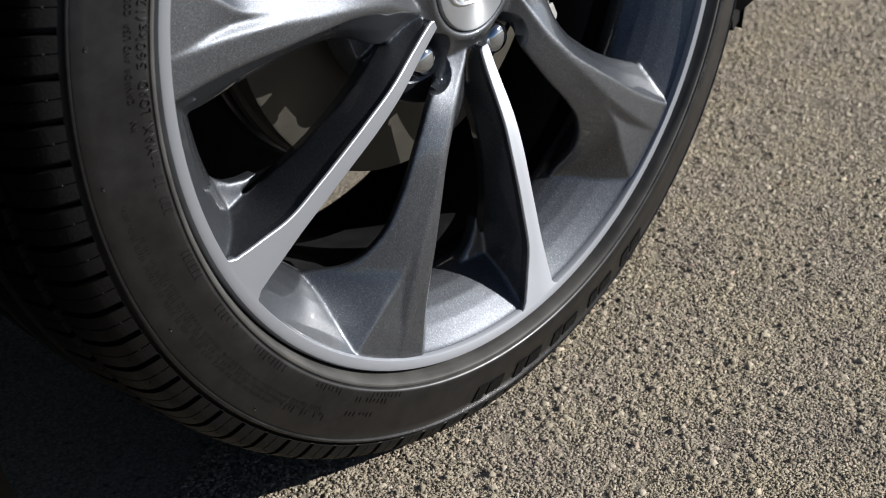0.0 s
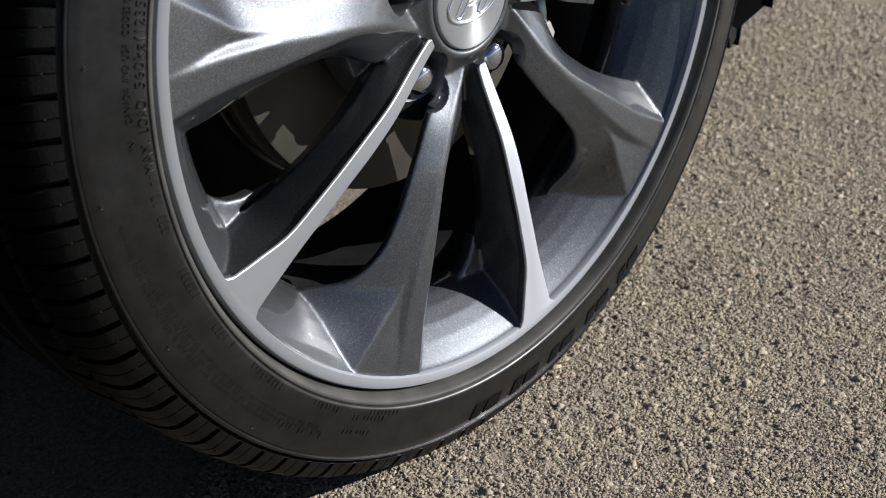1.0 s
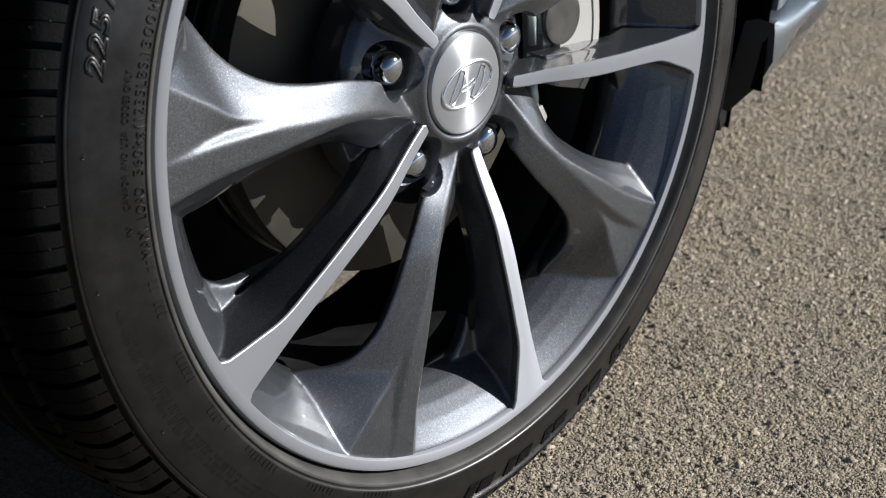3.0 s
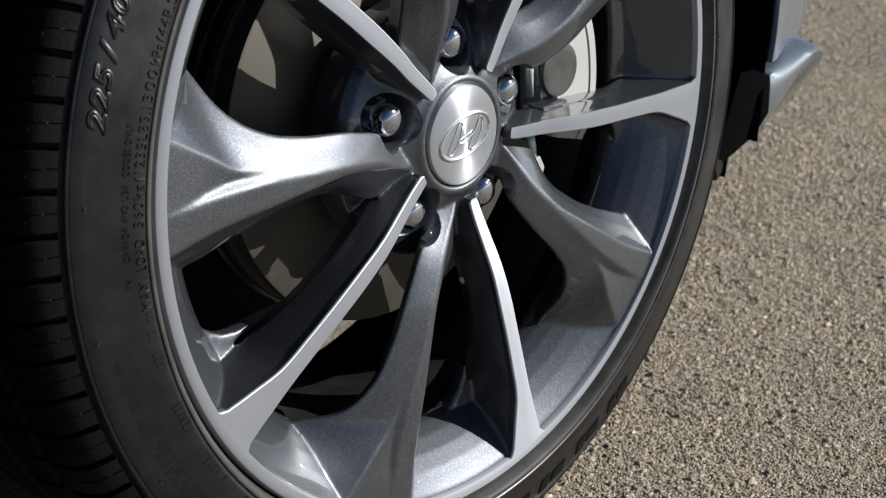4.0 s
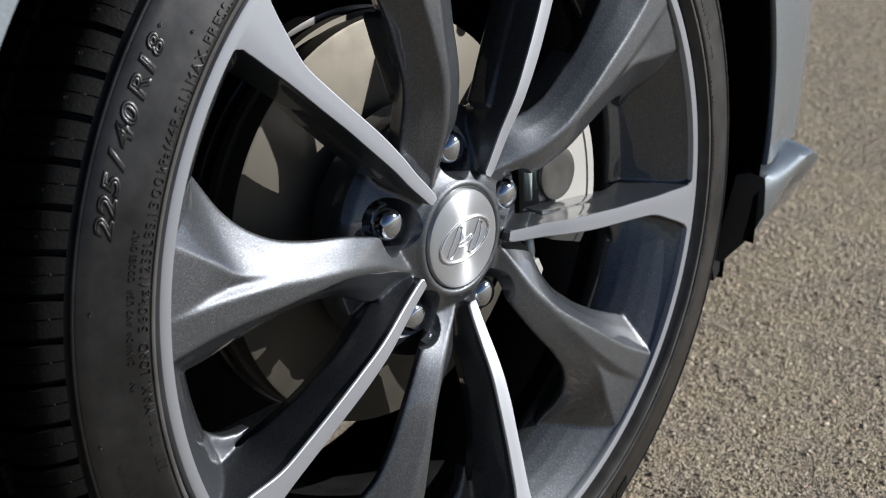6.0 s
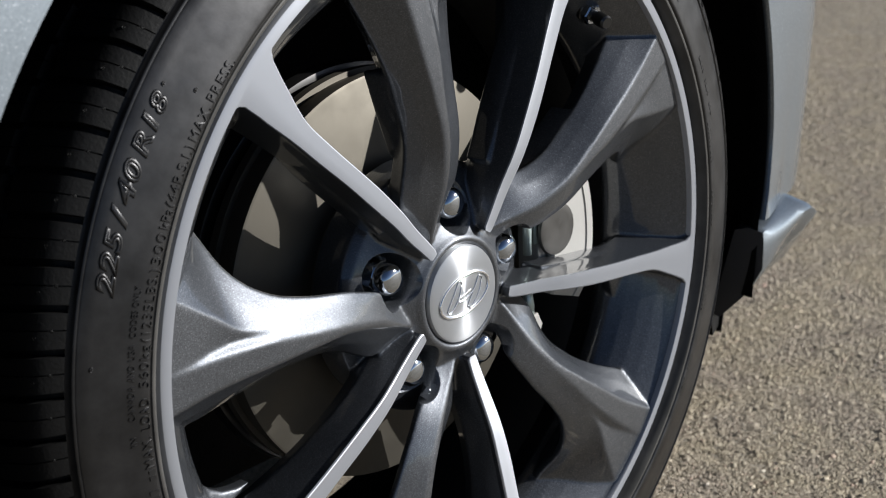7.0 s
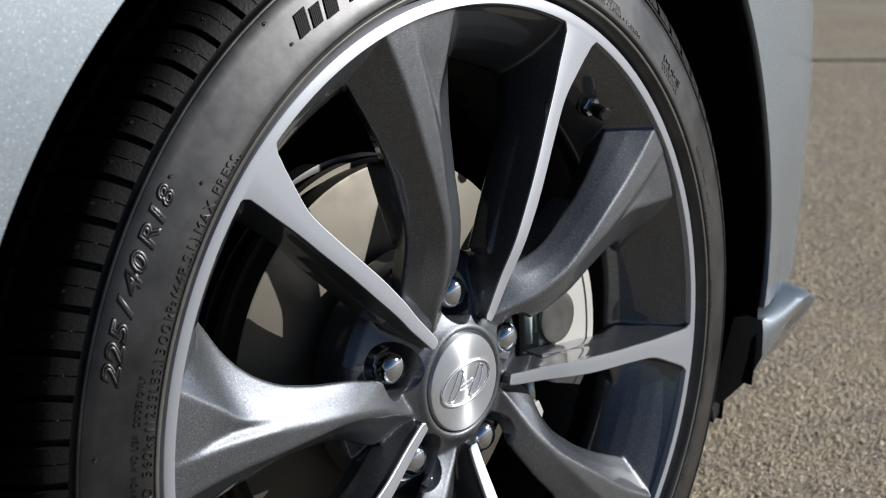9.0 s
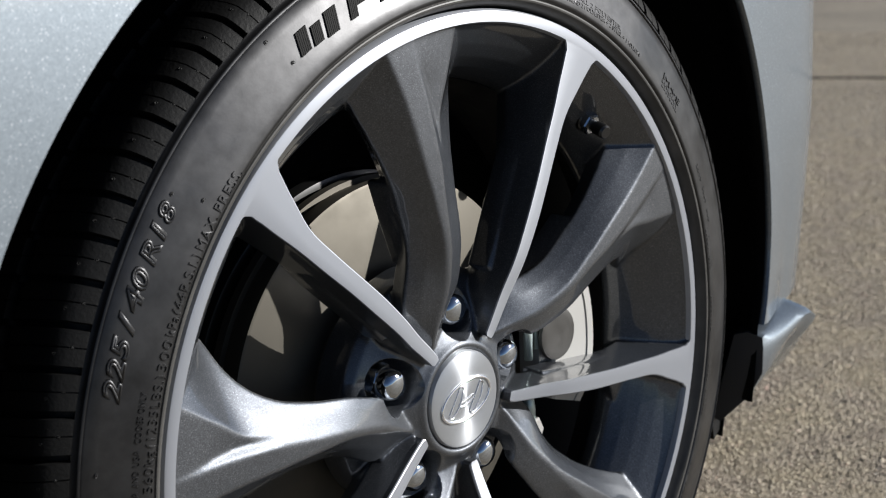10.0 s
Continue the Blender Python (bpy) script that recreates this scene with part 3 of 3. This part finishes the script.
for r0, a0, arc in ((0.2800, 186.5, 36.0), (0.2765, 190.5, 40.0), (0.2732, 196.0, 34.0)):
    at = a0
    while at < a0 + arc:
        w = rng_words.uniform(0.004, 0.012)
        raised_bars(r0, at + math.degrees(w / r0), max(1, round(w / 0.0018)), math.degrees(0.0018 / r0), 0.0024, 0.0011, raised=0.00022)
        at += math.degrees((w + 0.0022) / r0)
mark_black = material("matt_black_rubber", (0.003, 0.003, 0.003), 0.7, Specular_IOR_Level=0.2)


def striped_block(a0, a1, r0, r1, lean, stripes=13):
    """A brand mark as a plain leaning block of fine raised stripes."""
    v, f = [], []
    for i in range(stripes):
        t0, t1 = (i + 0.08) / stripes, (i + 0.84) / stripes
        n = len(v)
        for lift in (-0.0004, 0.0008):
            for rr in (r0, r1):
                for t in (t0, t1):
                    a = radians(a0 + (a1 - a0) * t) - lean * (rr - r0) / rr
                    v.append((rr * math.cos(a), side_at(rr) - lift, rr * math.sin(a)))
        f += [(n + 4, n + 5, n + 7, n + 6), (n, n + 1, n + 5, n + 4), (n + 2, n + 3, n + 7, n + 6), (n, n + 2, n + 6, n + 4), (n + 1, n + 3, n + 7, n + 5)]
    return tagged(put("brand_mark", mesh_of("brand_mark", v, f, mark_black, False), wheel), kind="stuff")


striped_block(119.7, 117.9, 0.2712, 0.2825, 0.45, 6)
striped_block(117.4, 115.8, 0.2705, 0.2800, 0.45, 6)
striped_block(115.2, 113.2, 0.2695, 0.2815, 0.45, 7)
striped_block(111.2, 109.9, 0.2695, 0.2810, 0.45, 5)
striped_block(109.6, 107.6, 0.2745, 0.2815, 0.45, 7)
striped_block(106.0, 104.8, 0.2695, 0.2785, 0.45, 5)
for a0 in (-97.0, -88.5, -80.0, -71.0, -62.5):
    striped_block(a0, a0 + 2.0, 0.2770, 0.2895, 0.25, 6)
    striped_block(a0 + 2.6, a0 + 5.6, 0.2780, 0.2885, 0.25, 9)
# vent pips on the sidewall
for a, r in ((141.2, 0.2845), (140.1, 0.2692), (122.0, 0.2890), (121.0, 0.2722), (170.0, 0.2860), (184.0, 0.2870), (203.0, 0.2860), (221.0, 0.2880)):
    x, _, z = polar(r, a, 0)
    o = put("vent_pip", revolve("vent_pip", [(0.0, -0.0012), (0.0005, -0.0011), (0.0007, 0.0), (0.0016, 0.0), (0.0019, -0.0004), (0.0022, 0.0)], rubber, 12), wheel)
    o.location, o.scale = (x, side_at(r), z), (0.65, 0.65, 0.65)

# wear dimples on the shoulder blocks
dimple = revolve("tread_pip", [(0.0, -0.0004), (0.0006, -0.0003), (0.0009, 0.0), (0.0016, 0.0002), (0.0020, -0.0001), (0.0023, 0.0003)], tread_rubber, 12)
for i in range(44):
    a = 90 + (i + 0.35) * 360 / 88
    for r, y, turn in ((0.3045, -0.0982, 1.2), (0.3100, -0.0937, 1.9)):
        o = put("tread_pip", dimple, wheel)
        o.location = polar(r, a + turn, y)
        o.scale = (0.5, 0.5, 0.5)
        o.rotation_euler = (Matrix.Rotation(-radians(a + turn), 3, "Y") @ Matrix.Rotation(radians(42), 3, "Z")).to_euler()

# ---- brake ----
disc_me = revolve("brake_disc", [(0.074, -0.0305), (0.076, -0.0300), (0.1358, -0.0300), (0.1374, -0.0292), (0.1375, -0.0225), (0.1340, -0.0220), (0.1340, -0.0110), (0.1375, -0.0105), (0.1375, -0.0040), (0.074, -0.0035), (0.074, -0.0560), (0.070, -0.0590), (0.0, -0.0590)], steel, 160)
rotor = put("brake_disc", disc_me, car, "bare steel ventilated brake disc, lightly scored")
rotor.location = (0, 0, HUB)
shield = put("dust_shield", revolve("dust_shield", [(0.05, 0.004), (0.1330, 0.004), (0.1385, 0.0055), (0.1395, 0.0090), (0.1400, 0.0150), (0.1380, 0.0150), (0.1370, 0.0100), (0.1330, 0.0080), (0.05, 0.008)], dark_metal, 120), car, "dark pressed steel dust shield")
shield.location = (0, 0, HUB)


def caliper():
    """Outer half of a single-piston sliding caliper that straddles the disc."""
    rows = []
    for a in np.linspace(-19, 25, 18):
        e = abs(a - 3) / 22
        out = 0.1600 - 0.004 * e ** 4
        inn = 0.1130 + 0.010 * e ** 3
        lo = -0.076 + 0.004 * e ** 3
        rows.append([polar(inn, a, -0.054), polar(inn, a, lo + 0.002), polar(inn + 0.002, a, lo), polar(out - 0.009, a, lo), polar(out - 0.0085, a, lo - 0.001), polar(out - 0.002, a, lo - 0.001), polar(out, a, lo + 0.002),
                     polar(out, a, -0.020), polar(0.1555, a, -0.020), polar(0.1555, a, -0.054)])
    return loft("caliper", rows, castm, 30)


cal = put("brake_caliper", caliper(), car, "light cast brake caliper with a dark round piston boss")
cal.location = (0, 0, HUB)
boss = revolve("piston_boss", [(0.0, -0.0768), (0.013, -0.0770), (0.0170, -0.0770), (0.0185, -0.0764), (0.0190, -0.0740)], boss_mat, 40)
o = put("piston_boss", boss, cal)
o.location = (0.1180, 0, 0.0095)
pad = [[(0.104 + 0.010 * t, y, z) for y, z in ((-0.070, 0.038), (-0.052, 0.038), (-0.052, -0.030), (-0.070, -0.030))] for t in (0, 0.35, 0.4, 0.8)]
put("brake_pad", loft("brake_pad", pad, castm, 30), cal)
zinc = material("zinc_plated_steel", (0.42, 0.50, 0.49), 0.34, 0.7)
rough_var(zinc, 120, 0.28, 0.45)
for x, z0, z1, rad in ((0.0915, -0.026, -0.056, 0.0040), (0.1000, 0.040, 0.002, 0.0026), (0.0920, 0.032, -0.004, 0.0032)):
    v, f = bent_tube([(x, -0.069, z0), (x + 0.0004, -0.0700, (z0 + z1) / 2), (x + 0.001, -0.069, z1)], rad, 10)
    put("guide_pin", mesh_of("guide_pin", v, f, zinc), cal, "zinc-plated caliper guide pin")
rows = [[(0.0985 + 0.0085 * math.cos(a) * s, y, -0.0590 + 0.0100 * math.sin(a) * s) for a in np.linspace(0, 2 * math.pi, 6, endpoint=False)] for y, s in ((-0.048, 1), (-0.069, 1), (-0.0705, 0.85))]
put("bolt", loft("bolt", rows, castm, 20), cal, "bright hexagon caliper bolt")

# ---- body panels ----
PLAN_X = [-1.6, -0.6, -0.33, 0.0, 0.2, 0.30, 0.36, 0.42, 0.50, 0.58, 0.66, 0.74]
PLAN_Y = [-0.152, -0.148, -0.141, -0.136, -0.128, -0.117, -0.104, -0.088, -0.062, -0.018, 0.070, 0.240]


def side_y(x, z):
    y = curve_through(PLAN_X, PLAN_Y, np.clip(x, -1.6, 0.74))[0]
    tuck = 0.013 * (max(0.12 - z, 0.0) / 0.17) ** 1.3 * min(1.0, max(0.0, (x - 0.36) / 0.08))
    return float(y + tuck + 0.30 * max(z - 0.22, 0) ** 2)


def arch_edge(deg):
    """Radius of the wheel arch's opening, drawn in a little at its lower front end and widening at its rear."""
    return 0.372 + 0.022 * max(0.0, (deg - 155) / 38) ** 1.5 + 0.0075 * min(1.0, max(0.0, (deg - 125) / 28)) - 0.020 * min(1.0, max(0.0, (6.0 - deg) / 13.0)) ** 1.5


def body_panel(name, a0, a1, rmax, n, k, label=""):
    v, f = [], []
    for i in range(n + 1):
        a = radians(a0 + (a1 - a0) * i / n)
        for q in range(-3, k + 1):
            edge = arch_edge(math.degrees(a))
            r = edge + (rmax - edge) * max(q, 0) / k
            x, z = r * math.cos(a), r * math.sin(a)
            z = min(z, 0.555 - 0.25 * max(x, 0.0))
            y = side_y(x, z) + {-1: 0.0015, -2: 0.003, -3: 0.006}.get(q, 0)
            if q < 0:
                x, z = x * (1 - 0.003 * (q == -1) - 0.004 * (q < -1)), z * (1 - 0.003 * (q == -1) - 0.004 * (q < -1))
            v.append((x, y, max(z, -0.145 if x < 0 else -1) + HUB))
    w = k + 4
    for i in range(n):
        for q in range(w - 1):
            f.append((i * w + q, i * w + q + 1, (i + 1) * w + q + 1, (i + 1) * w + q))
    me = mesh_of(name, v, f, silver)
    sharpen(me, 25)
    return put(name, me, car, label)


body_panel("fender", 62, 193, 1.0, 90, 26)
body_panel("front_bumper", -6.5, 61.7, 0.72, 60, 30)


under_plastic = material("grained_dark_plastic", (0.05, 0.05, 0.052), 0.6)
bump(under_plastic, noise_tex(under_plastic, 600, 3), 0, 0.2, 0.0006)


def bumper_lip():
    """The flared lower lip of the bumper, with its bright upper edge."""
    rows = []
    for x in np.linspace(0.345, 0.60, 24):
        y0 = side_y(x, -0.05)
        out = 0.003 + 0.025 * min((x - 0.353) / 0.11, 1.0) * (1.0 - 0.85 * min(1.0, max(0.0, (x - 0.475) / 0.07)))
        top = 0.2600 - 0.045 * max(0.0, (x - 0.455) / 0.1)
        rows.append([(x, y0 + 0.014, top + 0.004), (x, y0 - 0.0005, top + 0.002), (x, y0 - out * 0.8, top - 0.003), (x, y0 - out, top - 0.007), (x, y0 - out * 0.94, top - 0.012), (x, y0 - out * 0.45, top - 0.029),
                     (x - 0.003, y0 + 0.010, top - 0.050), (x - 0.008, y0 + 0.034, top - 0.076), (x - 0.008, y0 + 0.042, top - 0.074), (x, y0 + 0.026, top)])
    me = loft("bumper_lip", rows, silver, 60)
    me.materials.append(under_plastic)
    for p in me.polygons:
        if len(p.vertices) > 4 or p.index % 10 in (7, 8):
            p.material_index = 1
    return me


put("bumper_lip", bumper_lip(), car, "flared lower bumper lip")
n = 70
v, f = [], []
prof = [(0.3700, -0.104), (0.3705, -0.098), (0.380, -0.085), (0.405, -0.060), (0.410, 0.0), (0.410, 0.15), (0.38, 0.17), (0.0, 0.172)]
for i in range(n + 1):
    a = radians(-17 + 231 * i / n)
    for r, y in prof:
        r = r * (arch_edge(math.degrees(a)) - 0.001) / 0.372 if r < 0.39 and y < -0.05 else r
        yy = y if y > -0.05 else side_y(r * math.cos(a), 0) + 0.0045 + (y + 0.104) * 0.8
        v.append((r * math.cos(a), yy, HUB + r * math.sin(a)))
k = len(prof)
f = [(i * k + q, i * k + q + 1, (i + 1) * k + q + 1, (i + 1) * k + q) for i in range(n) for q in range(k - 1)]
put("arch_liner", mesh_of("arch_liner", v, f, black), car, "black plastic wheel arch liner")


def flap(x0, x1, z0, z1, y, thick, lean=0.0):
    rows = []
    for t in np.linspace(0, 1, 6):
        z = z0 + (z1 - z0) * t
        g = lean * t
        e = 0.004 * t ** 3
        rows.append([(x0 + g + e, y, z), (x0 + g + e, y + thick, z), (x1 + g - e, y + thick + 0.012, z), (x1 + g - e, y + 0.012, z)])
    return loft("air_deflector", rows, black, 40)


put("air_deflector", flap(0.335, 0.374, HUB - 0.080, HUB - 0.146, -0.066, 0.02), car, "black plastic air deflector flap")
put("air_deflector", flap(0.384, 0.412, HUB - 0.06, HUB - 0.152, -0.060, 0.008, -0.026), car, "black plastic air deflector flap")
# closed shell of the rest of the car
shell = [[(x, y, z) for y, z in ((-0.11, 0.15), (-0.13, 0.60), (-0.05, 0.88), (0.30, 0.97), (1.2, 0.97), (1.55, 0.88), (1.63, 0.6), (1.6, 0.15))] for x in (-3.1, -2.6, -1.2, -0.42)]
put("rear_body", loft("rear_body", shell, silver, 40), car)
hood = [[(x, y, z) for y, z in ((e + 0.12, h0), (e, h1), (0.30, h1 + 0.06), (1.2, h1 + 0.06), (1.50 - e, h1), (1.38 - e, h0))] for x, e, h0, h1 in ((-0.45, -0.108, 0.77, 0.866), (0.0, -0.100, 0.77, 0.866), (0.3, -0.084, 0.70, 0.791), (0.66, 0.10, 0.62, 0.701))]
put("bonnet", loft("bonnet", hood, silver, 40), car)
floor_rows = [[(x, y, z) for y, z in ((0.19, 0.085), (0.19, 0.74), (1.32, 0.74), (1.32, 0.085))] for x in (-0.45, 0.45)]
put("engine_bay_shell", loft("engine_bay_shell", floor_rows, black, 40), car)

tray = [[(x, side_y(x, 0) + 0.034, 0.196), (x, side_y(x, 0) + 0.05, 0.160), (x, 1.3, 0.150), (x, 1.3, 0.158), (x, side_y(x, 0) + 0.054, 0.168)] for x in np.linspace(0.388, 0.69, 12)]
put("undertray", loft("undertray", tray, black, 40), car, "black plastic undertray")

# ---- ground ----
g = 80.0
me = mesh_of("ground", [(-g, -g, 0), (g, -g, 0), (g, g, 0), (-g, g, 0)], [(0, 1, 2, 3)], asphalt, False)
ground = tagged(put("ground", me), "worn grey-brown asphalt with exposed stones", "ground", kind="structure")
joint_rows = [[(3.30 + 0.42 * t, 1.66 - 1.0 * t + o, 0.004 - d) for o, d in ((-0.022, 0.006), (-0.018, 0.0), (0.018, 0.0), (0.022, 0.006))] for t in np.linspace(0.17, 1.6, 8)]
tagged(put("seam", loft("seam", joint_rows, black, 40), ground), "dark sealed joint in the asphalt")


# plan axes of the paved strip beside the car: along it and away from the car
ALONG, ACROSS = np.array([0.888, 0.460]), np.array([-0.460, 0.888])


def lumps(p, cell, seed):
    """Smooth random heights, 0 to 1, at plan places p."""
    rng = np.random.default_rng(seed)
    grid = rng.random((256, 256))
    q = p / cell + 1000.0
    i = np.floor(q).astype(int)
    f = q - i
    f = f * f * (3 - 2 * f)
    a, b = i % 256, (i + 1) % 256
    return ((grid[a[:, 0], a[:, 1]] * (1 - f[:, 0]) + grid[b[:, 0], a[:, 1]] * f[:, 0]) * (1 - f[:, 1]) + (grid[a[:, 0], b[:, 1]] * (1 - f[:, 0]) + grid[b[:, 0], b[:, 1]] * f[:, 0]) * f[:, 1])


def grit(count, s0, s1, n0, n1, small, large, power, seed, pits=0.24):
    """Crushed grains bedded in the asphalt, left out where the surface is pitted."""
    rng = np.random.default_rng(seed)
    pos = rng.uniform(s0, s1, (count, 1)) * ALONG + rng.uniform(n0, n1, (count, 1)) * ACROSS
    high = 0.55 * lumps(pos, 0.0085, 7) + 0.45 * lumps(pos, 0.0042, 8)
    keep = high > pits + 0.10 * (lumps(pos, 0.05, 9) - 0.5)
    pos, high = pos[keep], high[keep]
    count = len(pos)
    size = small + (large - small) * rng.random(count) ** power
    # a crooked hip roof: four feet and a ridge
    form = np.array([(-1, -0.8, -0.5), (1, -0.8, -0.5), (1, 0.8, -0.5), (-1, 0.8, -0.5), (-0.6, 0.0, 0.25), (0.6, 0.0, 0.25)])
    tri = np.array([(0, 1, 5), (0, 5, 4), (2, 3, 4), (2, 4, 5), (1, 2, 5), (3, 0, 4)])
    v = form[None] + 0.23 * rng.standard_normal((count, 6, 3))
    a = rng.uniform(0, 2 * np.pi, count)
    c, w = np.cos(a)[:, None], np.sin(a)[:, None]
    v = np.stack([v[:, :, 0] * c - v[:, :, 1] * w, v[:, :, 0] * w + v[:, :, 1] * c, v[:, :, 2]], -1) * size[:, None, None]
    v[:, :, 2] += (0.0002 + 0.0016 * (high - 0.3) + 0.25 * size)[:, None]
    v[:, :, :2] += pos[:, None]
    f = (tri[None] + 6 * np.arange(count)[:, None, None]).reshape(-1, 3)
    v = v.reshape(-1, 3)
    me = bpy.data.meshes.new("gravel")
    me.vertices.add(len(v))
    me.vertices.foreach_set("co", v.ravel())
    me.loops.add(f.size)
    me.loops.foreach_set("vertex_index", f.ravel())
    me.polygons.add(len(f))
    me.polygons.foreach_set("loop_start", np.arange(len(f)) * 3)
    me.update(calc_edges=True)
    me.materials.append(stone_mat)
    return me


GRIT = "fine grey-brown crushed stone bedded in worn asphalt"
tagged(put("gravel", grit(190000, -0.26, 0.60, -0.365, 0.0, 0.0006, 0.0014, 1.6, 3)), GRIT, "gravel", kind="stuff")
tagged(put("gravel", grit(14000, -0.26, 1.0, -0.375, 0.02, 0.0014, 0.0036, 4.0, 5, 0.30)), "larger pale and reddish stones set in worn asphalt", "gravel", kind="stuff")
tagged(put("gravel", grit(60000, 0.60, 1.15, -0.40, -0.10, 0.0008, 0.0016, 1.6, 4)), GRIT, "gravel", kind="stuff")
tagged(put("gravel", grit(48000, 1.15, 2.6, -0.48, -0.18, 0.0010, 0.0022, 1.6, 6)), GRIT, "gravel", kind="stuff")
tagged(put("gravel", grit(9000, -0.28, 0.20, 0.0, 0.10, 0.0009, 0.0018, 1.6, 10)), GRIT, "gravel", kind="stuff")
tagged(put("gravel", grit(22000, 2.6, 5.0, -0.62, -0.20, 0.0012, 0.0026, 1.6, 12)), GRIT, "gravel", kind="stuff")
